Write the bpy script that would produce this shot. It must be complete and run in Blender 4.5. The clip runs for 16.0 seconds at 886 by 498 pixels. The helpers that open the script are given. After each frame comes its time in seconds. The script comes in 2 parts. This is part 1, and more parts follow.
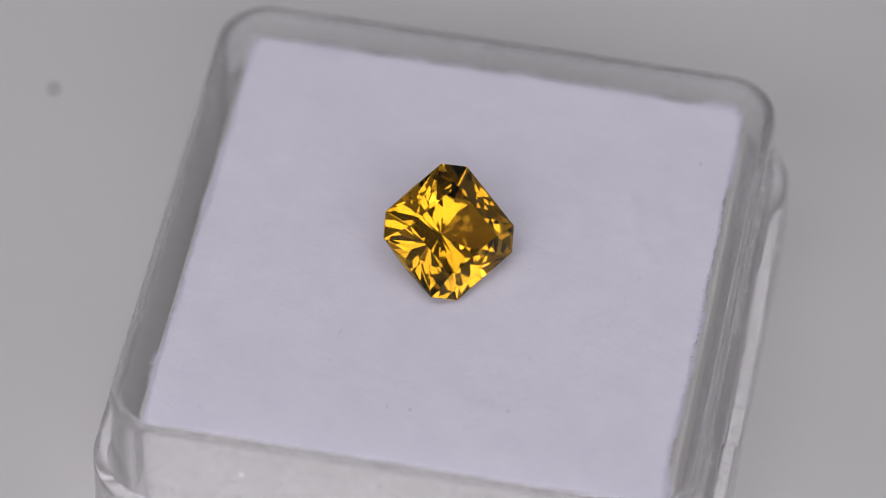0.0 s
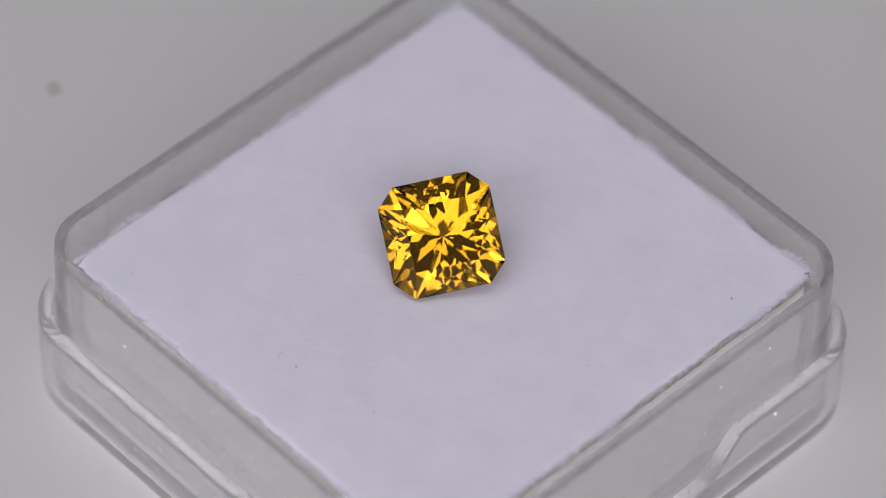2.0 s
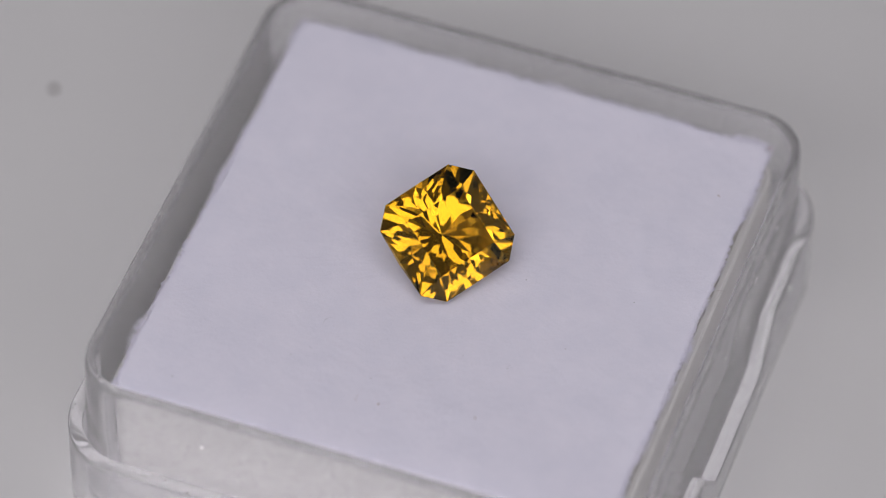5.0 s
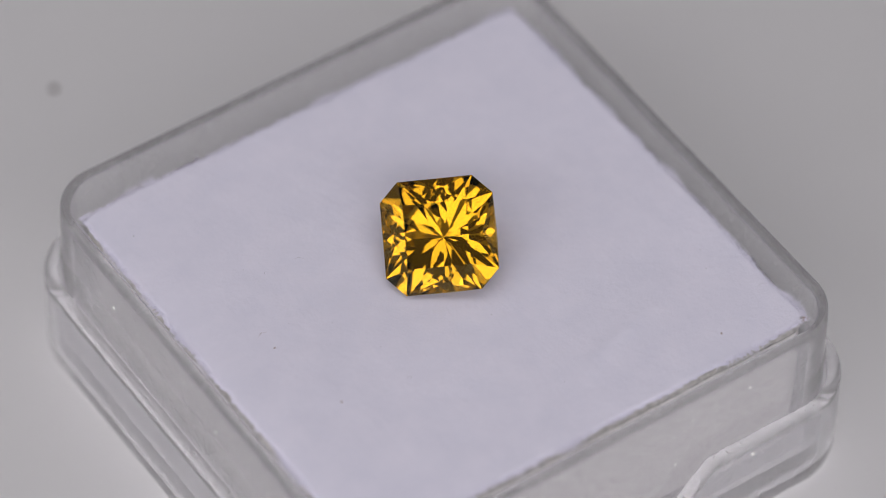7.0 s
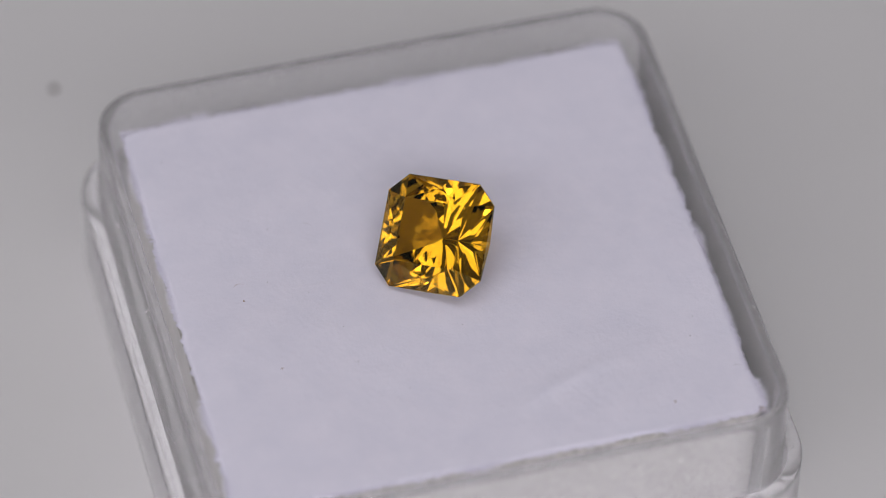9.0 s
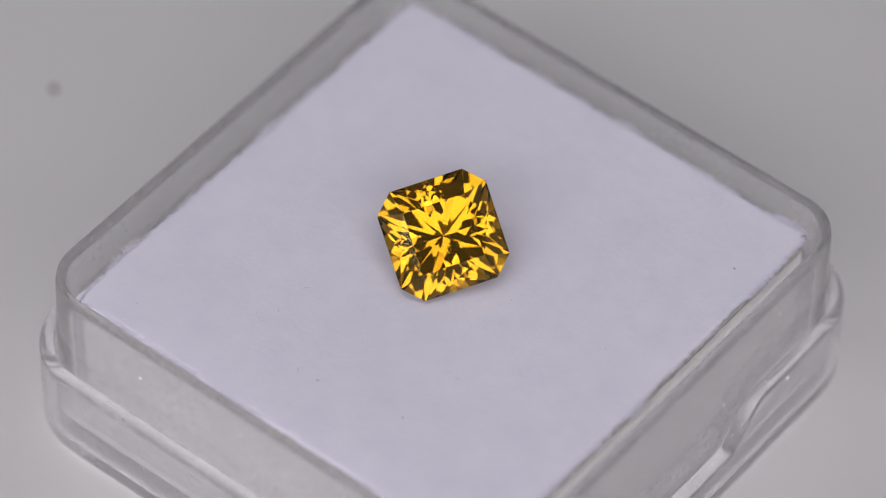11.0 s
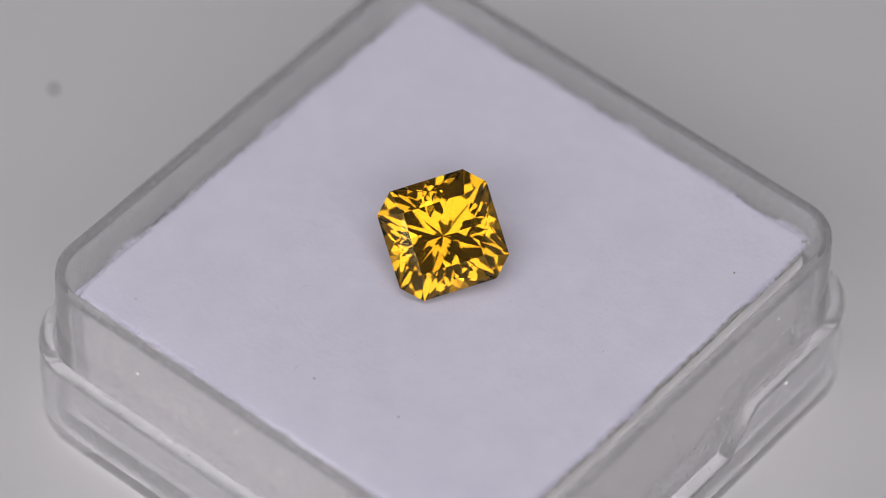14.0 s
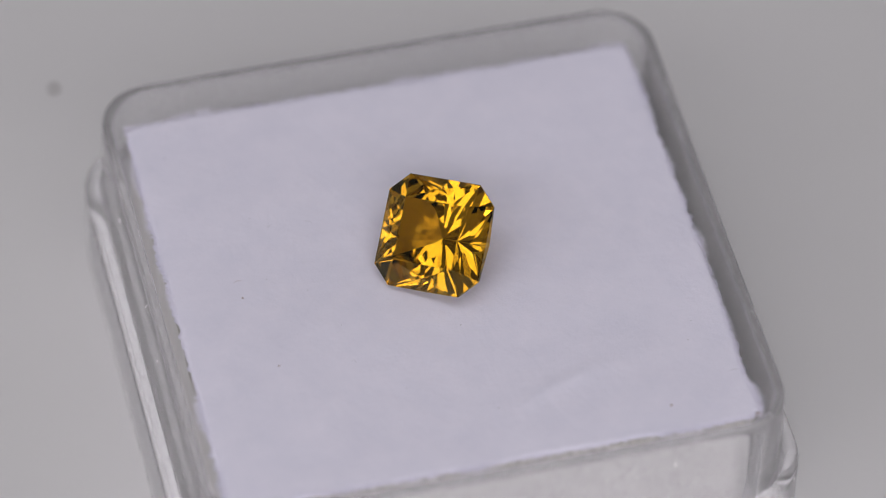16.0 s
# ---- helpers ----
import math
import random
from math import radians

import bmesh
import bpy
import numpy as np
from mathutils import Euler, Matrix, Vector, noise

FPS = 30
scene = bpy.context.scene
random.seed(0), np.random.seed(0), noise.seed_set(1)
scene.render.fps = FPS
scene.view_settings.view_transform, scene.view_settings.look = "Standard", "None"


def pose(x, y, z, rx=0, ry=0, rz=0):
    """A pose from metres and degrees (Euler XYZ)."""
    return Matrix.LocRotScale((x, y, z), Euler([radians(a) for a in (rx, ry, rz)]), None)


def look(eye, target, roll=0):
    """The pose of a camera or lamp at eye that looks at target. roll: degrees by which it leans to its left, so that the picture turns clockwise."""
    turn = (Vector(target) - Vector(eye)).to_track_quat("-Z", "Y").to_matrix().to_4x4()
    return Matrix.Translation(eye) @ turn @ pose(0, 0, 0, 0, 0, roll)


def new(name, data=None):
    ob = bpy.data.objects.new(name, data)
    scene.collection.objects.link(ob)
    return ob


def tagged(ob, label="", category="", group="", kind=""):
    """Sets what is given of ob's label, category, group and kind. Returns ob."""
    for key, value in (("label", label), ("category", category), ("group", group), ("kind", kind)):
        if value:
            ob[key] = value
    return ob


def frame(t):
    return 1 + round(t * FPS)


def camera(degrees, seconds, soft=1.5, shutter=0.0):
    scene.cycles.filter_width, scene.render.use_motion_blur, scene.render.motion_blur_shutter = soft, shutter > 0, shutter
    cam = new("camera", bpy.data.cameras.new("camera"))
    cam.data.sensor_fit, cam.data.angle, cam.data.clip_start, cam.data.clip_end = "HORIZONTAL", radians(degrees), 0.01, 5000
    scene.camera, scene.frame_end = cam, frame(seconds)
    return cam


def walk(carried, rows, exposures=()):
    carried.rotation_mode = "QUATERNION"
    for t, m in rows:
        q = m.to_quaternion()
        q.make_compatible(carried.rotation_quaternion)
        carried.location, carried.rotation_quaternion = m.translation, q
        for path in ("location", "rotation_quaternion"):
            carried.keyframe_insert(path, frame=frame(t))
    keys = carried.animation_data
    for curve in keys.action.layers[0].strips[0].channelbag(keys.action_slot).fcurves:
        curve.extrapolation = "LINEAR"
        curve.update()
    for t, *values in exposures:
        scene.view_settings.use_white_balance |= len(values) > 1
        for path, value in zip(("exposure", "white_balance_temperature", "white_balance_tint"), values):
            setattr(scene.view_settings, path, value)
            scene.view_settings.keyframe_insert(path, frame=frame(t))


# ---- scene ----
cam = camera(10.0, 16.0, soft=0.9)
# macro lens: focus on the stone, the far corner of the box goes soft
cam.data.dof.use_dof = True
cam.data.dof.focus_distance = 0.2585
cam.data.dof.aperture_fstop = 22.0
EYE = Matrix(((0.999654, -0.026288, -0.001115, 0.0),
              (0.019024, 0.751409, -0.659563, -0.171489),
              (0.018177, 0.659313, 0.751649, 0.195988),
              (0, 0, 0, 1)))
walk(cam, [(0.0, EYE), (16.0, EYE)], exposures=[(0.0, 0.0), (16.0, 0.0)])

# ---- light: a dim room and soft lamps above and below the lens ----
world = bpy.data.worlds.new("studio")
scene.world = world
world.use_nodes = True
bg = world.node_tree.nodes["Background"]
bg.inputs[0].default_value = (0.93, 0.95, 1.0, 1)
bg.inputs[1].default_value = 0.10


def softbox(name, eye, target, width, height, watts, color):
    lamp = bpy.data.lights.new(name, "AREA")
    lamp.shape, lamp.size, lamp.size_y = "RECTANGLE", width, height
    lamp.energy, lamp.color = watts, color
    ob = new(name, lamp)
    ob.matrix_world = look(eye, target)
    return ob


WHITE = (1.0, 0.972, 1.01)
softbox("softbox_top", (-0.04, -0.15, 0.605), (0, 0, 0), 0.70, 0.20, 1.13, WHITE)
softbox("softbox_front", (-0.06, -0.425, 0.35), (0, 0, 0), 0.90, 0.16, 1.50, WHITE)
softbox("lens_lamp", (0.034, -0.217, 0.228), (0, 0, 0), 0.03, 0.024, 0.016, WHITE)

# ---- sizes, metres ----
U = 0.011                       # unit of the plan
SPECK = (-0.02151, 0.02002)     # dust on the table
FLOOR_Z = -0.88 * U             # table top under the box
BOX = Matrix.Translation((0.064 * U, -0.036 * U, 0)) @ pose(0, 0, 0, 0, 0, -9.8)


# ---- materials ----
def material(name):
    mat = bpy.data.materials.new(name)
    mat.use_nodes = True
    tree = mat.node_tree
    return mat, tree.nodes, tree.links, tree.nodes["Principled BSDF"]


def noise_node(nodes, links, scale, detail=6.0, rough=0.55):
    tc = nodes.new("ShaderNodeTexCoord")
    n = nodes.new("ShaderNodeTexNoise")
    n.inputs["Scale"].default_value = scale
    n.inputs["Detail"].default_value = detail
    n.inputs["Roughness"].default_value = rough
    links.new(tc.outputs["Object"], n.inputs["Vector"])
    return n


def ramp_node(nodes, links, source, stops):
    r = nodes.new("ShaderNodeValToRGB")
    while len(r.color_ramp.elements) < len(stops):
        r.color_ramp.elements.new(0.5)
    for e, (at, c) in zip(r.color_ramp.elements, stops):
        e.position, e.color = at, (*c, 1)
    links.new(source, r.inputs[0])
    return r


def bump_node(nodes, links, source, strength, distance, base=None):
    b = nodes.new("ShaderNodeBump")
    b.inputs["Strength"].default_value = strength
    b.inputs["Distance"].default_value = distance
    links.new(source, b.inputs["Height"])
    if base:
        links.new(base.outputs[0], b.inputs["Normal"])
    return b


def foam_material():
    mat, nodes, links, p = material("white_foam")
    big = noise_node(nodes, links, 420, 6, 0.65)
    fine = noise_node(nodes, links, 3200, 8, 0.7)
    col = ramp_node(nodes, links, big.outputs[0], [(0.32, (0.715, 0.70, 0.805)), (0.68, (0.77, 0.745, 0.845))])
    links.new(col.outputs[0], p.inputs["Base Color"])
    p.inputs["Roughness"].default_value = 1.0
    p.inputs["Specular IOR Level"].default_value = 0.1
    b1 = bump_node(nodes, links, big.outputs[0], 0.15, 0.0005)
    b2 = bump_node(nodes, links, fine.outputs[0], 0.35, 0.00008, b1)
    links.new(b2.outputs[0], p.inputs["Normal"])
    return mat


def table_material():
    mat, nodes, links, p = material("white_tabletop")
    big = noise_node(nodes, links, 18, 3)
    col = ramp_node(nodes, links, big.outputs[0], [(0.3, (0.60, 0.59, 0.59)), (0.7, (0.655, 0.645, 0.645))])
    links.new(col.outputs[0], p.inputs["Base Color"])
    p.inputs["Roughness"].default_value = 0.55
    fine = noise_node(nodes, links, 1500, 4)
    links.new(bump_node(nodes, links, fine.outputs[0], 0.08, 0.0001).outputs[0], p.inputs["Normal"])
    return mat


def plastic_material():
    """Clear moulded plastic, a little cloudy with scuffs."""
    mat, nodes, links, p = material("clear_plastic")
    p.inputs["Base Color"].default_value = (0.968, 0.968, 0.985, 1)
    p.inputs["Transmission Weight"].default_value = 1.0
    p.inputs["IOR"].default_value = 1.38
    scratch = noise_node(nodes, links, 900, 6, 0.7)
    r = ramp_node(nodes, links, scratch.outputs[0], [(0.35, (0.01, 0.01, 0.01)), (0.8, (0.045, 0.045, 0.045))])
    links.new(r.outputs[0], p.inputs["Roughness"])
    big = noise_node(nodes, links, 120, 3)
    bump = bump_node(nodes, links, big.outputs[0], 0.025, 0.0003)
    links.new(bump.outputs[0], p.inputs["Normal"])
    haze = nodes.new("ShaderNodeBsdfTranslucent")
    haze.inputs["Color"].default_value = (0.87, 0.855, 0.86, 1)
    dull = nodes.new("ShaderNodeBsdfDiffuse")
    dull.inputs["Color"].default_value = (0.83, 0.815, 0.82, 1)
    cloud = nodes.new("ShaderNodeMixShader")
    cloud.inputs[0].default_value = 0.5
    links.new(haze.outputs[0], cloud.inputs[1])
    links.new(dull.outputs[0], cloud.inputs[2])
    scuff = noise_node(nodes, links, 3600, 5, 0.75)
    amount = ramp_node(nodes, links, scuff.outputs[0], [(0.36, (0.15, 0.15, 0.15)), (0.56, (0.21, 0.21, 0.21)), (0.72, (0.42, 0.42, 0.42))])
    mix = nodes.new("ShaderNodeMixShader")
    links.new(amount.outputs[0], mix.inputs[0])
    links.new(p.outputs[0], mix.inputs[1])
    links.new(cloud.outputs[0], mix.inputs[2])
    links.new(mix.outputs[0], nodes["Material Output"].inputs["Surface"])
    return mat


def stone_material():
    """Golden crystal: each pass and each inner reflection takes out some blue and green."""
    mat, nodes, links, p = material("golden_stone")
    nodes.remove(p)
    gloss = nodes.new("ShaderNodeBsdfGlossy")
    gloss.inputs["Roughness"].default_value = 0.02
    gloss.inputs["Color"].default_value = (0.92, 0.82, 0.50, 1)
    inner = nodes.new("ShaderNodeBsdfRefraction")
    inner.inputs["Roughness"].default_value = 0.05
    inner.inputs["IOR"].default_value = 1.78
    inner.inputs["Color"].default_value = (0.80, 0.62, 0.20, 1)
    fresnel = nodes.new("ShaderNodeFresnel")
    fresnel.inputs["IOR"].default_value = 1.78
    mix = nodes.new("ShaderNodeMixShader")
    links.new(fresnel.outputs[0], mix.inputs[0])
    links.new(inner.outputs[0], mix.inputs[1])
    links.new(gloss.outputs[0], mix.inputs[2])
    links.new(mix.outputs[0], nodes["Material Output"].inputs["Surface"])
    return mat


def plain_material(name, color, rough=0.7, scale=4000, spread=0.22):
    mat, nodes, links, p = material(name)
    n = noise_node(nodes, links, scale, 3)
    lo = [c * (1 - spread) for c in color]
    hi = [min(1, c * (1 + spread)) for c in color]
    r = ramp_node(nodes, links, n.outputs[0], [(0.3, lo), (0.7, hi)])
    links.new(r.outputs[0], p.inputs["Base Color"])
    p.inputs["Roughness"].default_value = rough
    return mat


FOAM, TABLE, PLASTIC, STONE = foam_material(), table_material(), plastic_material(), stone_material()
# for the added walls that bounce lamp light onto the box
BOUNCE_WALL = plain_material("white_bounce_wall", (0.66, 0.65, 0.66), 0.8, 12, 0.05)
BACKING = plain_material("beige_backing", (0.61, 0.595, 0.585), 0.9, 500, 0.04)
# grey-beige for the pad's side, darker than the white foam
DARK_SIDE = plain_material("dark_foam_side", (0.44, 0.425, 0.405), 1.0, 2600, 0.25)
BROWN_DUST = plain_material("brown_dust", (0.34, 0.26, 0.24))
DARK_DUST = plain_material("dark_dust", (0.05, 0.035, 0.025))
GREY_DUST = plain_material("grey_dust", (0.42, 0.41, 0.45))
WHITE_DUST = plain_material("white_dust", (0.85, 0.82, 0.80), 0.4)


# ---- mesh helpers ----
def part(name, bm, mat, parent=None, label="", smooth=False):
    me = bpy.data.meshes.new(name)
    bm.to_mesh(me)
    bm.free()
    me.materials.append(mat)
    if smooth:
        for f in me.polygons:
            f.use_smooth = True
    ob = new(name, me)
    if parent:
        ob.parent = parent
    if label:
        tagged(ob, label=label)
    return ob


def round_square(half, radius, steps=10, straight=24):
    """Closed outline of a square with rounded corners, counter-clockwise from the +x side's lower end."""
    pts = []
    c = half - radius
    corners = [(c, c, 0), (-c, c, 90), (-c, -c, 180), (c, -c, 270)]
    for k, (cx, cy, a0) in enumerate(corners):
        px, py, pa = corners[k - 1]
        a = radians(a0)
        s = (px + radius * math.cos(a), py + radius * math.sin(a))
        e = (cx + radius * math.cos(a), cy + radius * math.sin(a))
        for i in range(straight):
            t = i / straight
            pts.append((s[0] + (e[0] - s[0]) * t, s[1] + (e[1] - s[1]) * t))
        for i in range(steps):
            b = radians(a0 + 90 * i / steps)
            pts.append((cx + radius * math.cos(b), cy + radius * math.sin(b)))
    return pts


def loft(rings, cap_first=True, cap_last=True):
    bm = bmesh.new()
    loops = [[bm.verts.new(p) for p in ring] for ring in rings]
    for a, b in zip(loops, loops[1:]):
        n = len(a)
        for i in range(n):
            bm.faces.new((a[i], a[(i + 1) % n], b[(i + 1) % n], b[i]))
    if cap_first:
        bm.faces.new(loops[0][::-1])
    if cap_last:
        bm.faces.new(loops[-1])
    return bm


# ---- the table ----
def make_table():
    rings = []
    for inset, z in ((0.004, -0.03), (0, -0.026), (0, -0.004), (0.001, -0.001), (0.004, 0)):
        rings.append([(x, y, FLOOR_Z + z) for x, y in round_square(0.6 - inset, 0.05 - inset, 6, 6)])
    ob = part("tabletop", loft(rings), TABLE)
    tagged(ob, "plain matt white tabletop under the gem box", "table", kind="structure")


def make_bounce_walls():
    """White walls added out of view to close in the table and bounce light."""
    for k in range(4):
        bm = bmesh.new()
        bmesh.ops.create_cube(bm, size=1)
        bmesh.ops.scale(bm, vec=(0.02, 1.16, 0.50), verts=bm.verts[:])
        bmesh.ops.translate(bm, vec=(0.57, 0, FLOOR_Z + 0.25), verts=bm.verts[:])
        bmesh.ops.rotate(bm, cent=(0, 0, 0), matrix=Matrix.Rotation(k * math.pi / 2, 3, "Z"), verts=bm.verts[:])
        tagged(part("wall_%d" % (k + 1), bm, BOUNCE_WALL), "unseen white wall added round the table to bounce light", "wall", kind="structure")


def make_table_speck():
    rnd = random.Random(2)
    ob = part("dust_speck", speck_mesh(rnd, 0.00028, 0.5), DARK_DUST)
    ob.location = (*SPECK, FLOOR_Z)
    tagged(ob, "small brown speck of dust on the white tabletop", "dust")


# ---- the clear box: a tray standing in an outer base ----
NECK = 1.358                     # half width of the tray, units
BODY = 1.455                    # half width of the outer base
RIM_Z, LEDGE_Z, NOTCH_Z = 0.11, -0.35, -0.58
BOTTOM_Z = -0.88


def notch(x, y):
    """1 in the thumb notch of the +x side, 0 elsewhere."""
    if x < 1.2:
        return 0.0
    t = (0.54 - abs(y)) / 0.20
    return max(0.0, min(1.0, t))


def shell(profile, name, parent):
    """A cup lofted along rounded squares: (half width, corner radius, z, share of the notch)."""
    rings = []
    for half, radius, z, follow in profile:
        ring = []
        for x, y in round_square(half, radius, 12, 84):
            dz = follow * notch(x, y) * (NOTCH_Z - LEDGE_Z)
            ring.append((x * U, y * U, (z + dz) * U))
        rings.append(ring)
    ob = part(name, loft(rings), PLASTIC, parent, smooth=True)
    ob.data.set_sharp_from_angle(angle=radians(38))
    ob.visible_shadow = False
    return ob


def make_box():
    box = new("gem_box")
    tagged(box, "clear plastic square gem box base without its lid", "gem box")
    n = NECK
    tray = shell([(n - 0.05, 0.20, -0.82, 0), (n - 0.01, 0.24, -0.815, 0), (n + 0.008, 0.258, -0.80, 0), (n + 0.015, 0.265, -0.77, 0), (n + 0.0145, 0.2645, -0.74, 0),
                  (n + 0.001, 0.251, RIM_Z - 0.06, 0), (n, 0.25, RIM_Z - 0.036, 0), (n - 0.004, 0.246, RIM_Z - 0.010, 0),
                  (n - 0.014, 0.236, RIM_Z, 0), (n - 0.035, 0.215, RIM_Z, 0), (n - 0.045, 0.205, RIM_Z - 0.010, 0),
                  (n - 0.049, 0.201, RIM_Z - 0.036, 0), (n - 0.050, 0.20, RIM_Z - 0.06, 0), (n - 0.062, 0.188, -0.66, 0), (n - 0.064, 0.186, -0.69, 0),
                  (n - 0.075, 0.175, -0.73, 0), (n - 0.10, 0.15, -0.74, 0)], "tray", box)
    o = BODY
    base = shell([(o - 0.09, 0.27, BOTTOM_Z, 0), (o - 0.03, 0.33, BOTTOM_Z + 0.006, 0), (o - 0.008, 0.352, BOTTOM_Z + 0.03, 0), (o, 0.36, BOTTOM_Z + 0.07, 0),
                  (o, 0.36, BOTTOM_Z + 0.10, 0), (o, 0.36, -0.72, 0), (o, 0.36, LEDGE_Z - 0.04, 1), (o, 0.36, LEDGE_Z - 0.014, 1), (o - 0.004, 0.356, LEDGE_Z - 0.004, 1),
                  (o - 0.012, 0.348, LEDGE_Z, 1), (n + 0.034, 0.284, LEDGE_Z, 1), (n + 0.027, 0.277, LEDGE_Z - 0.005, 1), (n + 0.025, 0.275, LEDGE_Z - 0.014, 1),
                  (n + 0.0245, 0.2745, LEDGE_Z - 0.04, 1), (n + 0.024, 0.274, -0.72, 0), (n + 0.023, 0.273, -0.78, 0), (n + 0.02, 0.27, -0.81, 0), (n, 0.25, -0.826, 0)],
                 "outer_base", box)
    return box, tray, base


# ---- the foam pad ----
PAD = 1.225
PAD_X, PAD_Y = 0.978, 1.016      # the pad is a little longer than wide
CREASES = (
    ((0.96, 0.15), (0.76, 0.71), 0.006),
    ((1.02, 0.05), (0.80, 0.55), 0.004),
    ((-0.30, -0.75), (0.45, -0.85), 0.005))


def pad_height(px, py):
    """The foam's uneven top: waves, soft creases and a shallow dent."""
    z = 0.012 * noise.noise(Vector((px * 1.6, py * 1.6, 3))) + 0.002 * noise.noise(Vector((px * 9, py * 9, 7)))
    for (ax, ay), (bx, by), high in CREASES:
        dx, dy = bx - ax, by - ay
        t = max(0.0, min(1.0, ((px - ax) * dx + (py - ay) * dy) / (dx * dx + dy * dy)))
        bow = 0.05 * math.sin(math.pi * t)
        d = math.hypot(px - ax - t * dx + bow, py - ay - t * dy)
        z += high * math.exp(-(d / 0.045) ** 2) * math.sin(math.pi * t) ** 0.5
    return z


def make_pad():
    rnd = random.Random(4)
    bm = bmesh.new()
    n = 170
    grid = {}
    for i in range(n + 1):
        for j in range(n + 1):
            x = (2 * i / n - 1)
            y = (2 * j / n - 1)
            px, py = x * PAD, y * PAD
            edge = max(abs(x), abs(y))
            z = pad_height(px, py)
            dx, dy = abs(px) - (PAD - 0.07), abs(py) - (PAD - 0.07)
            if dx > 0 and dy > 0:
                k = max(dx, dy) / math.hypot(dx, dy)
                px, py = math.copysign(PAD - 0.07 + dx * k, px), math.copysign(PAD - 0.07 + dy * k, py)
            if edge > 0.999:
                s = 1 + 0.017 * noise.noise(Vector((px * 4, py * 4, 1))) + 0.014 * noise.noise(Vector((px * 17, py * 17, 5))) + rnd.uniform(-0.006, 0.007)
                px, py, z = px * s, py * s, z - 0.006
            grid[i, j] = bm.verts.new((px * U, py * U, z * U))
    for i in range(n):
        for j in range(n):
            bm.faces.new((grid[i, j], grid[i + 1, j], grid[i + 1, j + 1], grid[i, j + 1]))
    rim = [grid[i, 0] for i in range(n)] + [grid[n, j] for j in range(n)] + [grid[i, n] for i in range(n, 0, -1)] + [grid[0, j] for j in range(n, 0, -1)]
    m = len(rim)
    low = rim
    # the cut side, its corners rounded off
    for half, radius, z in ((1.217, 0.07, -0.016), (1.205, 0.07, -0.026)):
        c = half - radius
        upper, low = low, []
        for v in rim:
            k = half / max(abs(v.co.x), abs(v.co.y))
            x, y = v.co.x * k, v.co.y * k
            dx, dy = max(0, abs(x) - c), max(0, abs(y) - c)
            if dx > 0 and dy > 0:
                d = math.hypot(dx, dy)
                x, y = math.copysign(c + dx / d * radius, x), math.copysign(c + dy / d * radius, y)
            low.append(bm.verts.new((x * U, y * U, z * U)))
        for i in range(m):
            bm.faces.new((upper[i], low[i], low[(i + 1) % m], upper[(i + 1) % m]))
    bm.faces.new(low[::-1])
    for v in bm.verts:
        v.co.x, v.co.y = v.co.x * PAD_X, v.co.y * PAD_Y
    pad = part("foam_pad", bm, FOAM, smooth=True)
    tagged(pad, "white fuzzy foam pad with ragged cut edges in the box", "foam pad")

    rings = []
    for half, radius, z in ((1.19, 0.11, -0.735), (1.215, 0.12, -0.72), (1.23, 0.13, -0.45), (1.232, 0.13, -0.08), (1.222, 0.12, -0.062),
                            (1.16, 0.10, -0.062), (1.15, 0.10, -0.066)):
        rings.append([(x * U, y * U, z * U) for x, y in round_square(half, radius, 8, 20)])
    part("backing_block", loft(rings), BACKING, pad, "pale beige backing block under the foam")

    # the torn side of the foam, uneven, coloured darker than the white top
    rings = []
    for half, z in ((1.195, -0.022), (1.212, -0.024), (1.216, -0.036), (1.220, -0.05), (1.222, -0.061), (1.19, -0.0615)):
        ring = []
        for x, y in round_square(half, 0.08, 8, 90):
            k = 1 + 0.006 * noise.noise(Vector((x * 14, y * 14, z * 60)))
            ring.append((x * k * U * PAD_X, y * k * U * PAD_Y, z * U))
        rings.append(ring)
    part("cut_side", loft(rings[::-1]), DARK_SIDE, pad, "grey-beige torn side of the foam, coloured darker than its top", smooth=True)

    # torn fibres along the cut edges
    bm = bmesh.new()
    for k in range(9000):
        side = rnd.randrange(4)
        a = rnd.uniform(-PAD, PAD)
        clump = noise.noise(Vector((a * 4, side * 10, 2)))
        length = max(0.008, 0.026 + 0.046 * clump) * rnd.uniform(0.5, 1.4)
        out = PAD * (1 + 0.012 * noise.noise(Vector((PAD * 5, a * 5, 1)))) - 0.018
        lean = rnd.uniform(-0.5, 0.5) * length
        w = rnd.uniform(0.0016, 0.0034)
        z = rnd.uniform(-0.010, 0.002)
        turn = Matrix.Rotation(side * math.pi / 2, 3, "Z")
        base = [Vector((out, a - w, z)), Vector((out, a + w, z)), Vector((out, a, z - w))]
        tip = Vector((out + length, a + lean, z + rnd.uniform(-0.012, 0.006)))
        vs = [bm.verts.new(turn @ v * U) for v in (*base, tip)]
        for f in ((0, 1, 3), (1, 2, 3), (2, 0, 3)):
            bm.faces.new([vs[i] for i in f])
    for v in bm.verts:
        v.co.x, v.co.y = v.co.x * PAD_X, v.co.y * PAD_Y
    tagged(part("fringe", bm, FOAM, pad), kind="stuff")
    return pad


def speck_mesh(rnd, size, flat=0.5, stretch=1.0):
    bm = bmesh.new()
    bmesh.ops.create_icosphere(bm, subdivisions=1, radius=size)
    for v in bm.verts:
        v.co *= rnd.uniform(0.7, 1.25)
        v.co.x *= stretch
        v.co.z *= flat
    return bm


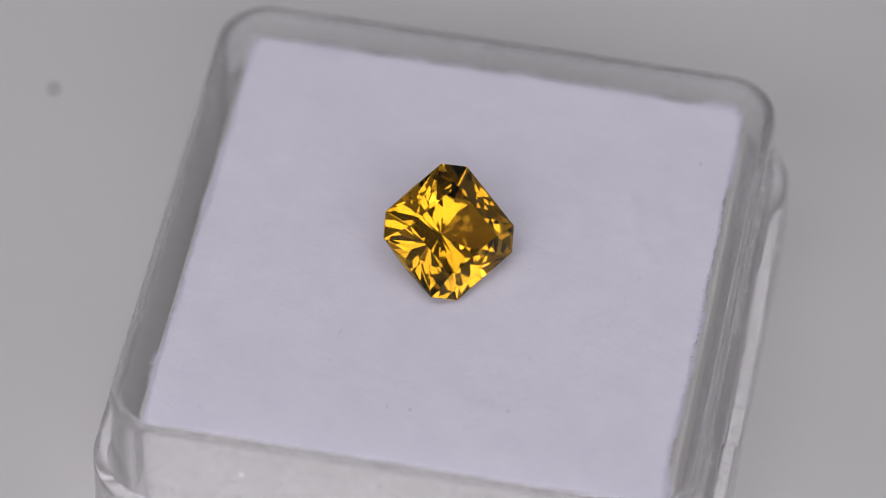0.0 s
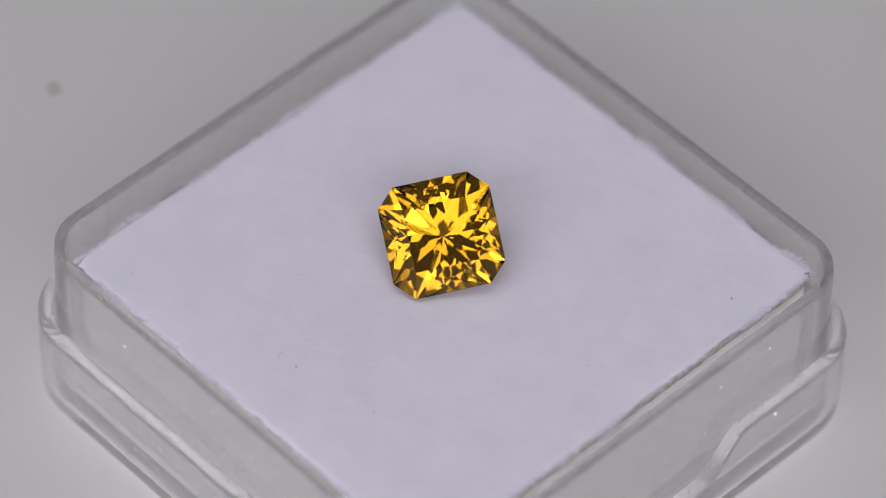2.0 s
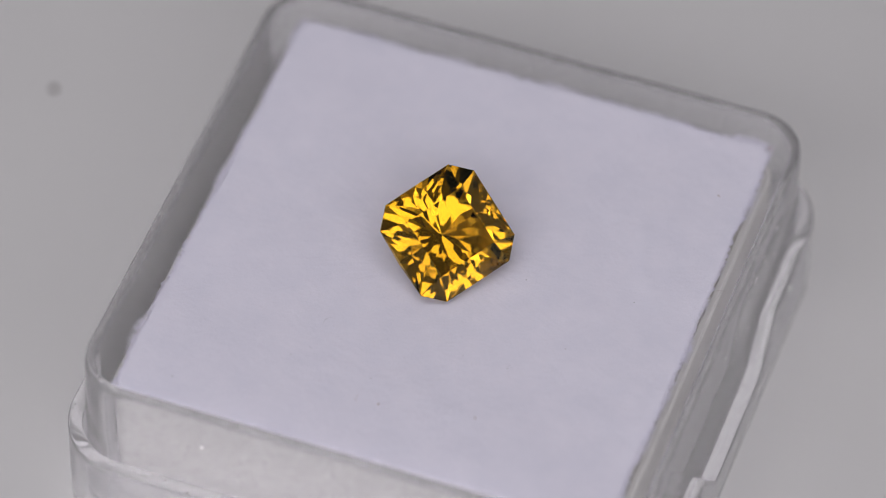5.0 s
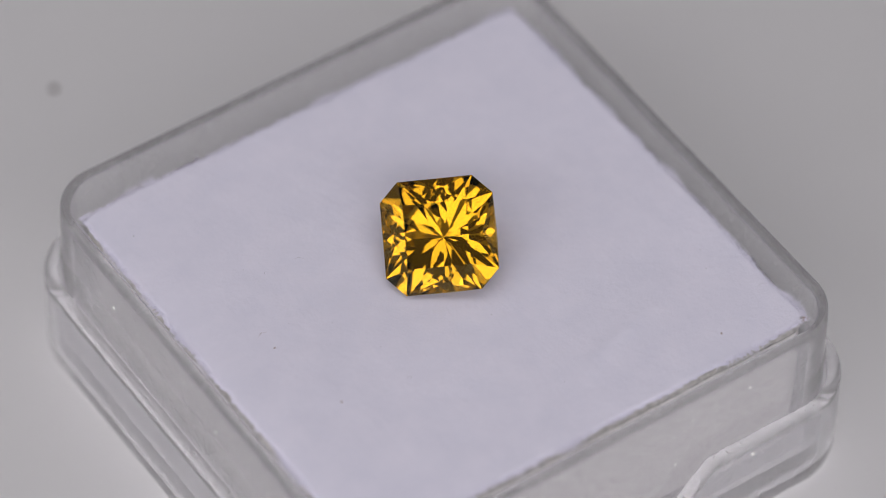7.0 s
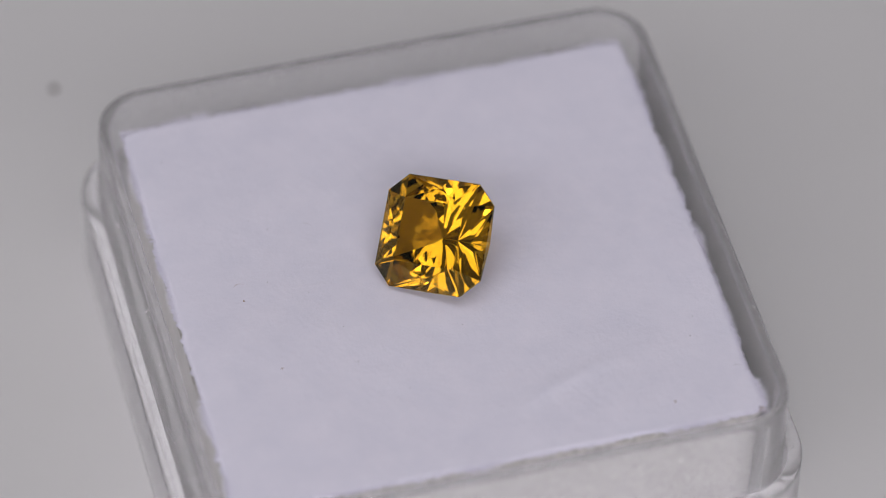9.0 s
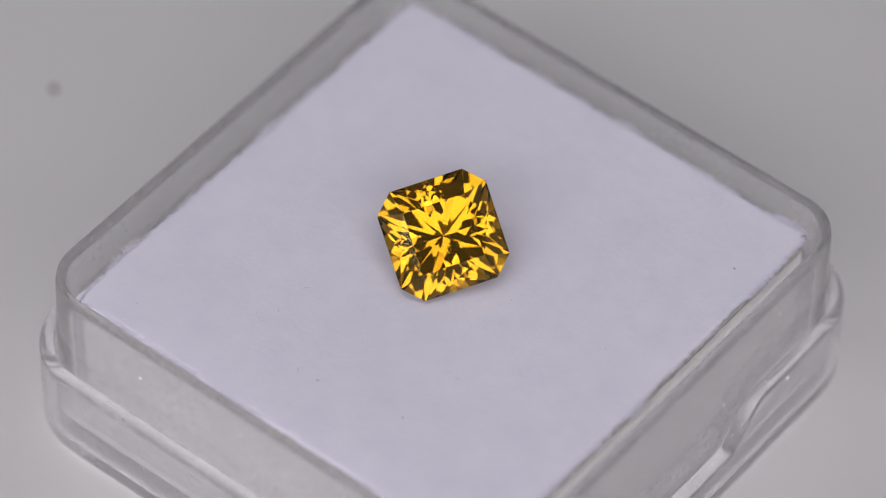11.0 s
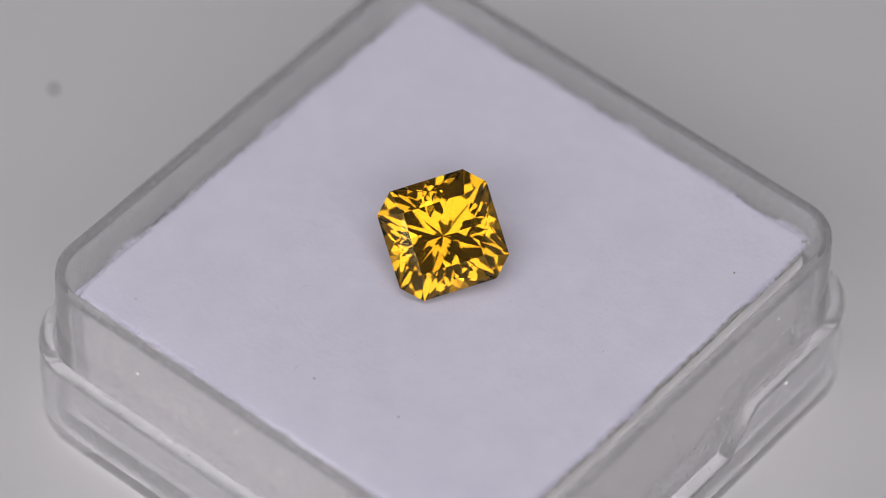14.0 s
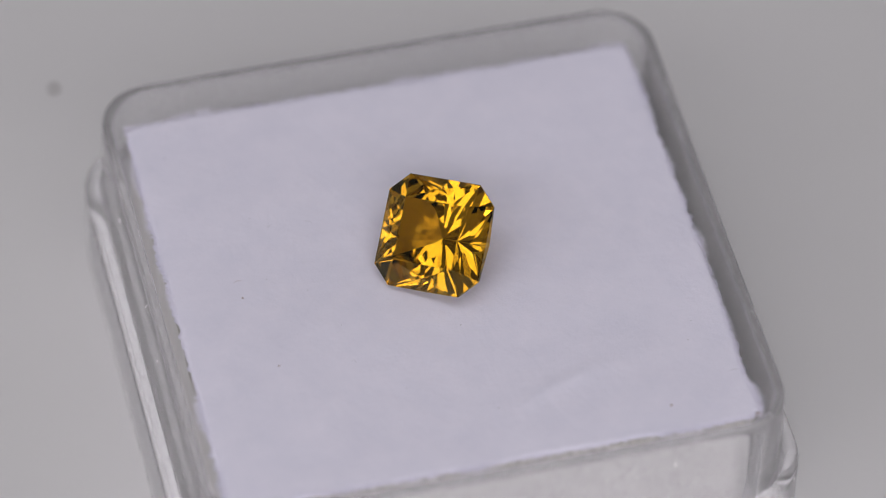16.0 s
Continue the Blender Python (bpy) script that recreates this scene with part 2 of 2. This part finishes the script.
def hair_mesh(rnd, length, thick, bend):
    """A short curved fibre of square section."""
    bm = bmesh.new()
    rings = []
    for k in range(7):
        t = k / 6
        x, y = length * (t - 0.5), bend * length * math.sin(math.pi * t) + rnd.uniform(-0.03, 0.03) * length
        w = thick * (1 - 0.7 * abs(2 * t - 1))
        rings.append([bm.verts.new((x, y + dy * w, dz * w)) for dy, dz in ((-1, 0), (0, -1), (1, 0), (0, 1))])
    for a, b in zip(rings, rings[1:]):
        for i in range(4):
            bm.faces.new((a[i], a[(i + 1) % 4], b[(i + 1) % 4], b[i]))
    bm.faces.new(rings[0][::-1])
    bm.faces.new(rings[-1])
    return bm


def make_specks(pad, tray, base):
    """Dust, by place in the box's own plan (units)."""
    rnd = random.Random(9)
    inv = BOX.inverted()

    def on_pad(p, lift):
        """A place on the foam's uneven top, from its plan in metres."""
        x, y = p[0] / U, p[1] / U
        return (p[0], p[1], (pad_height(x / PAD_X, y / PAD_Y) + lift) * U)

    for x, y, size, mat in ((-0.106, -0.938, 0.009, BROWN_DUST), (0.342, -0.940, 0.008, BROWN_DUST), (1.242, 0.625, 0.009, BROWN_DUST),
                            (0.814, 0.927, 0.005, GREY_DUST), (0.9155, 0.864, 0.005, GREY_DUST), (0.434, -0.071, 0.005, GREY_DUST)):
        ob = part("dust_speck", speck_mesh(rnd, 0.62 * size * U, 0.6, 1.3), mat, pad)
        ob.location = on_pad(inv @ Vector((x * U, y * U, 0)), 0.001)
        ob.rotation_euler = (0, 0, rnd.uniform(0, 6))
    for x, y, size in ((0.883, 0.08, 0.005), (-0.955, -1.093, 0.006), (0.676, -0.302, 0.004), (-0.494, -0.78, 0.004),
                       (-0.102, -0.784, 0.004), (0.466, -0.506, 0.004), (0.002, -0.613, 0.004), (0.247, -0.507, 0.004)):
        ob = part("dust_speck", speck_mesh(rnd, 0.62 * size * U, 0.6, 1.2), GREY_DUST, pad)
        ob.location = on_pad((x * U, y * U), 0.0005)
        ob.rotation_euler = (0, 0, rnd.uniform(0, 6))
    for x, y, length, turn, mat in ((-0.406, -0.527, 0.06, 60, GREY_DUST), (1.238, 0.27, 0.06, 30, BROWN_DUST), (-0.112, -0.92, 0.05, 100, BROWN_DUST),
                                    (0.47, -0.50, 0.03, 10, GREY_DUST), (-0.42, -0.70, 0.03, 140, GREY_DUST), (0.915, 1.19, 0.05, 80, GREY_DUST)):
        ob = part("hair", hair_mesh(rnd, length * U, 0.0011 * U, 0.25), mat, pad)
        ob.location = on_pad((x * U, y * U), 0.002)
        ob.rotation_euler = (0, 0, radians(turn))
    # motes on the plastic: on the front wall of the tray, and by the thumb notch
    for x, z, size, mat in ((-0.961, -0.33, 0.0045, DARK_DUST), (-0.704, -0.098, 0.010, WHITE_DUST), (-0.571, -0.248, 0.004, DARK_DUST),
                            (-0.50, -0.09, 0.006, WHITE_DUST), (0.17, -0.116, 0.008, WHITE_DUST), (-0.10, -0.04, 0.006, WHITE_DUST),
                            (0.065, -0.19, 0.005, WHITE_DUST), (-0.85, -0.12, 0.005, WHITE_DUST)):
        ob = part("dust_speck", speck_mesh(rnd, size * U, 0.8), mat, tray)
        ob.location = (x * U, -NECK * U, z * U)
    for y, z, size in ((0.788, -0.036, 0.007), (0.591, -0.034, 0.006), (0.467, -0.057, 0.006), (0.30, -0.1, 0.005), (0.1, -0.06, 0.005)):
        ob = part("dust_speck", speck_mesh(rnd, size * U, 0.8), WHITE_DUST, tray)
        ob.location = (NECK * U, y * U, z * U)
    # fine motes scattered over the two scuffed walls of the tray
    for k in range(70):
        along, z = rnd.uniform(-1.08, 1.08), rnd.uniform(-0.33, 0.03)
        face = 0 if k % 2 else 90
        ob = part("dust_speck", speck_mesh(rnd, rnd.choice((0.0016, 0.002, 0.0026, 0.0034)) * U, 0.8, rnd.uniform(0.8, 1.8)),
                  WHITE_DUST if rnd.random() < 0.8 else GREY_DUST, tray)
        wall = (NECK + 0.002 - 0.0187 * (z - 0.05)) * U
        ob.matrix_local = pose(0, 0, 0, 0, 0, face) @ Matrix.Translation((along * U, -wall, z * U))
    # dark crumbs caught between the foam and the tray's corner
    for x, y, size in ((1.185, 1.226, 0.006), (1.196, 1.214, 0.004), (1.20, 1.235, 0.004)):
        ob = part("dust_speck", speck_mesh(rnd, size * U, 0.7, 1.5), BROWN_DUST, pad)
        ob.location = (x * U, y * U, 0.004 * U)
        ob.rotation_euler = (0, 0, rnd.uniform(0, 6))
    ob = part("dust_speck", speck_mesh(rnd, 0.010 * U, 0.8), WHITE_DUST, base)
    ob.location = (BODY * U, 0.76 * U, -0.40 * U)


# ---- the stone ----
GEM = Matrix(((0.7028916, -0.63701596, 0.31013894, 0.00057325),
              (0.68252556, 0.48782493, -0.55058986, -0.00046079),
              (0.2002555, 0.59685635, 0.77502558, 0.00241633),
              (0, 0, 0, 1)))


def make_stone():
    """Cut like the real one: a block trimmed by facet planes. Millimetres."""
    bm = bmesh.new()
    bmesh.ops.create_cube(bm, size=12)

    def cut(azimuth, slope, r, z, up):
        a, s = radians(azimuth), radians(slope)
        no = Vector((math.sin(s) * math.cos(a), math.sin(s) * math.sin(a), math.cos(s) * up))
        co = Vector((r * math.cos(a), r * math.sin(a), z))
        got = bmesh.ops.bisect_plane(bm, geom=bm.verts[:] + bm.edges[:] + bm.faces[:], dist=1e-5, plane_co=co, plane_no=no, clear_outer=True)
        edges = [e for e in got["geom_cut"] if isinstance(e, bmesh.types.BMEdge)]
        if edges:
            bmesh.ops.contextual_create(bm, geom=edges)

    W, C = 2.92, 3.44               # girdle: half width over the sides, over the clipped corners
    girdle = [(W, 1.945), (1.945, W)]
    girdle = [(x * i, y * j) for x, y in girdle for i in (1, -1) for j in (1, -1)]

    def reach(azimuth):
        a = radians(azimuth)
        return max(x * math.cos(a) + y * math.sin(a) for x, y in girdle)

    for k in range(4):
        cut(90 * k, 90, W, 0, 1)
        cut(90 * k + 45, 90, C, 0, 1)
    def blend(azimuth, side, corner):
        """A value that goes from the sides' to the corners' with the azimuth."""
        d = abs((azimuth + 45) % 90 - 45) / 45
        return side + (corner - side) * d

    # pavilion: long facets from the point outwards, a second tier turned against them, and a steep one at the girdle
    D = 3.03
    tan = lambda deg: math.tan(radians(deg))
    for k in range(16):
        a = 22.5 * k + 11.25
        cut(a, blend(a, 38.5, 40.3), 0, -D, -1)
    for k in range(16):
        a = 22.5 * k
        r1 = blend(a, 1.60, 1.80)
        cut(a, blend(a, 42.0, 40.6), r1, -D + r1 * tan(blend(a, 38.5, 40.3)), -1)
    for k in range(4):
        for d in (-11.25, 11.25):
            cut(90 * k + d, 46.0, 2.2, -1.21, -1)
    for k in range(4):
        a = 90 * k
        for d, slope in ((7, 56), (21, 53), (38, 49)):
            cut(a + d, slope, reach(a + d), -0.07, -1)
            cut(a - d, slope, reach(a - d), -0.07, -1)
    # crown: a square table; each side rises to a low point where four triangles meet, a triangle at each corner
    T, H, G, Z = 1.64, 0.80, 1.945, 0.06
    LIFT = 0.08

    def cut_through(p, q, r):
        no = (q - p).cross(r - p)
        if no.z < 0:
            no = -no
        got = bmesh.ops.bisect_plane(bm, geom=bm.verts[:] + bm.edges[:] + bm.faces[:], dist=1e-5, plane_co=p, plane_no=no.normalized(), clear_outer=True)
        edges = [e for e in got["geom_cut"] if isinstance(e, bmesh.types.BMEdge)]
        if edges:
            bmesh.ops.contextual_create(bm, geom=edges)

    for k in range(4):
        turn = Matrix.Rotation(k * math.pi / 2, 3, "Z")
        t1, t2, g1, g2, g3 = (turn @ Vector(p) for p in ((T, -T, H), (T, T, H), (W, -G, Z), (W, G, Z), (G, W, Z)))
        out = (t2 - t1).cross(g1 - t1).normalized()
        if out.z < 0:
            out = -out
        peak = (t1 + t2 + g1 + g2) / 4 + LIFT * out
        for p, q in ((t1, t2), (g1, g2), (t1, g1), (t2, g2)):
            cut_through(p, q, peak)
        cut_through(t2, g2, g3)
    cut(0, 0, 0, H, 1)
    for v in bm.verts:
        v.co *= 0.001
    bmesh.ops.recalc_face_normals(bm, faces=bm.faces[:])
    ob = new("gemstone")
    bm.verts.index_update()
    bm.normal_update()

    def zone(f):
        n, z = f.normal, f.calc_center_median().z
        if n.z > 0.99:
            return "table_facet"
        if abs(n.z) < 0.01:
            return "girdle"
        return "crown_facet" if z > 0 else "pavilion"

    zones = {}
    for f in bm.faces:
        zones.setdefault(zone(f), []).append(f)
    for name, faces in zones.items():
        for group in ([[f] for f in faces] if name == "crown_facet" else [faces]):
            piece = bmesh.new()
            made = {}
            for f in group:
                for v in f.verts:
                    if v.index not in made:
                        made[v.index] = piece.verts.new(v.co)
                piece.faces.new([made[v.index] for v in f.verts])
            part(name, piece, STONE, ob)
    bm.free()
    tagged(ob, "golden yellow square brilliant-cut gemstone with clipped corners leaning on the foam", "gemstone")
    return ob


# ---- build ----
make_table()
make_bounce_walls()
make_table_speck()
box, tray, base = make_box()
pad = make_pad()
make_specks(pad, tray, base)
stone = make_stone()

# turn of the stand that carries the box: seconds, degrees
TURN = [(0.0, 0.0), (0.5, -8.5), (1.0, -17.3), (1.5, -26.4), (2.0, -35.6), (2.3, -41.0), (2.4, -42.9), (2.5, -44.4), (2.6, -43.0), (2.7, -41.2),
        (3.0, -36.0), (3.5, -26.8), (4.0, -17.8), (4.2, -14.3), (4.6, -7.3), (4.75, -5.6), (4.9, -7.3), (5.5, -18.0),
        (6.3, -32.6), (6.5, -36.1), (7.0, -44.7), (7.5, -53.7), (8.0, -62.5), (8.3, -67.9), (8.5, -71.3), (8.55, -71.6), (8.6, -71.2), (8.7, -69.4),
        (9.0, -64.1), (9.2, -60.4), (10.0, -46.0), (11.0, -27.9), (11.3, -22.3), (11.5, -18.7), (12.0, -10.3), (12.3, -4.8), (12.4, -3.2),
        (12.5, -2.5), (12.6, -3.9), (12.7, -5.8), (13.0, -11.6), (13.5, -20.3), (14.0, -29.0), (14.5, -37.8), (15.0, -46.9), (15.5, -56.2), (16.0, -65.3)]


def motions():
    for thing, base in ((box, BOX), (pad, BOX), (stone, GEM)):
        walk(thing, [(t, pose(0, 0, 0, 0, 0, a) @ base) for t, a in TURN])


motions()
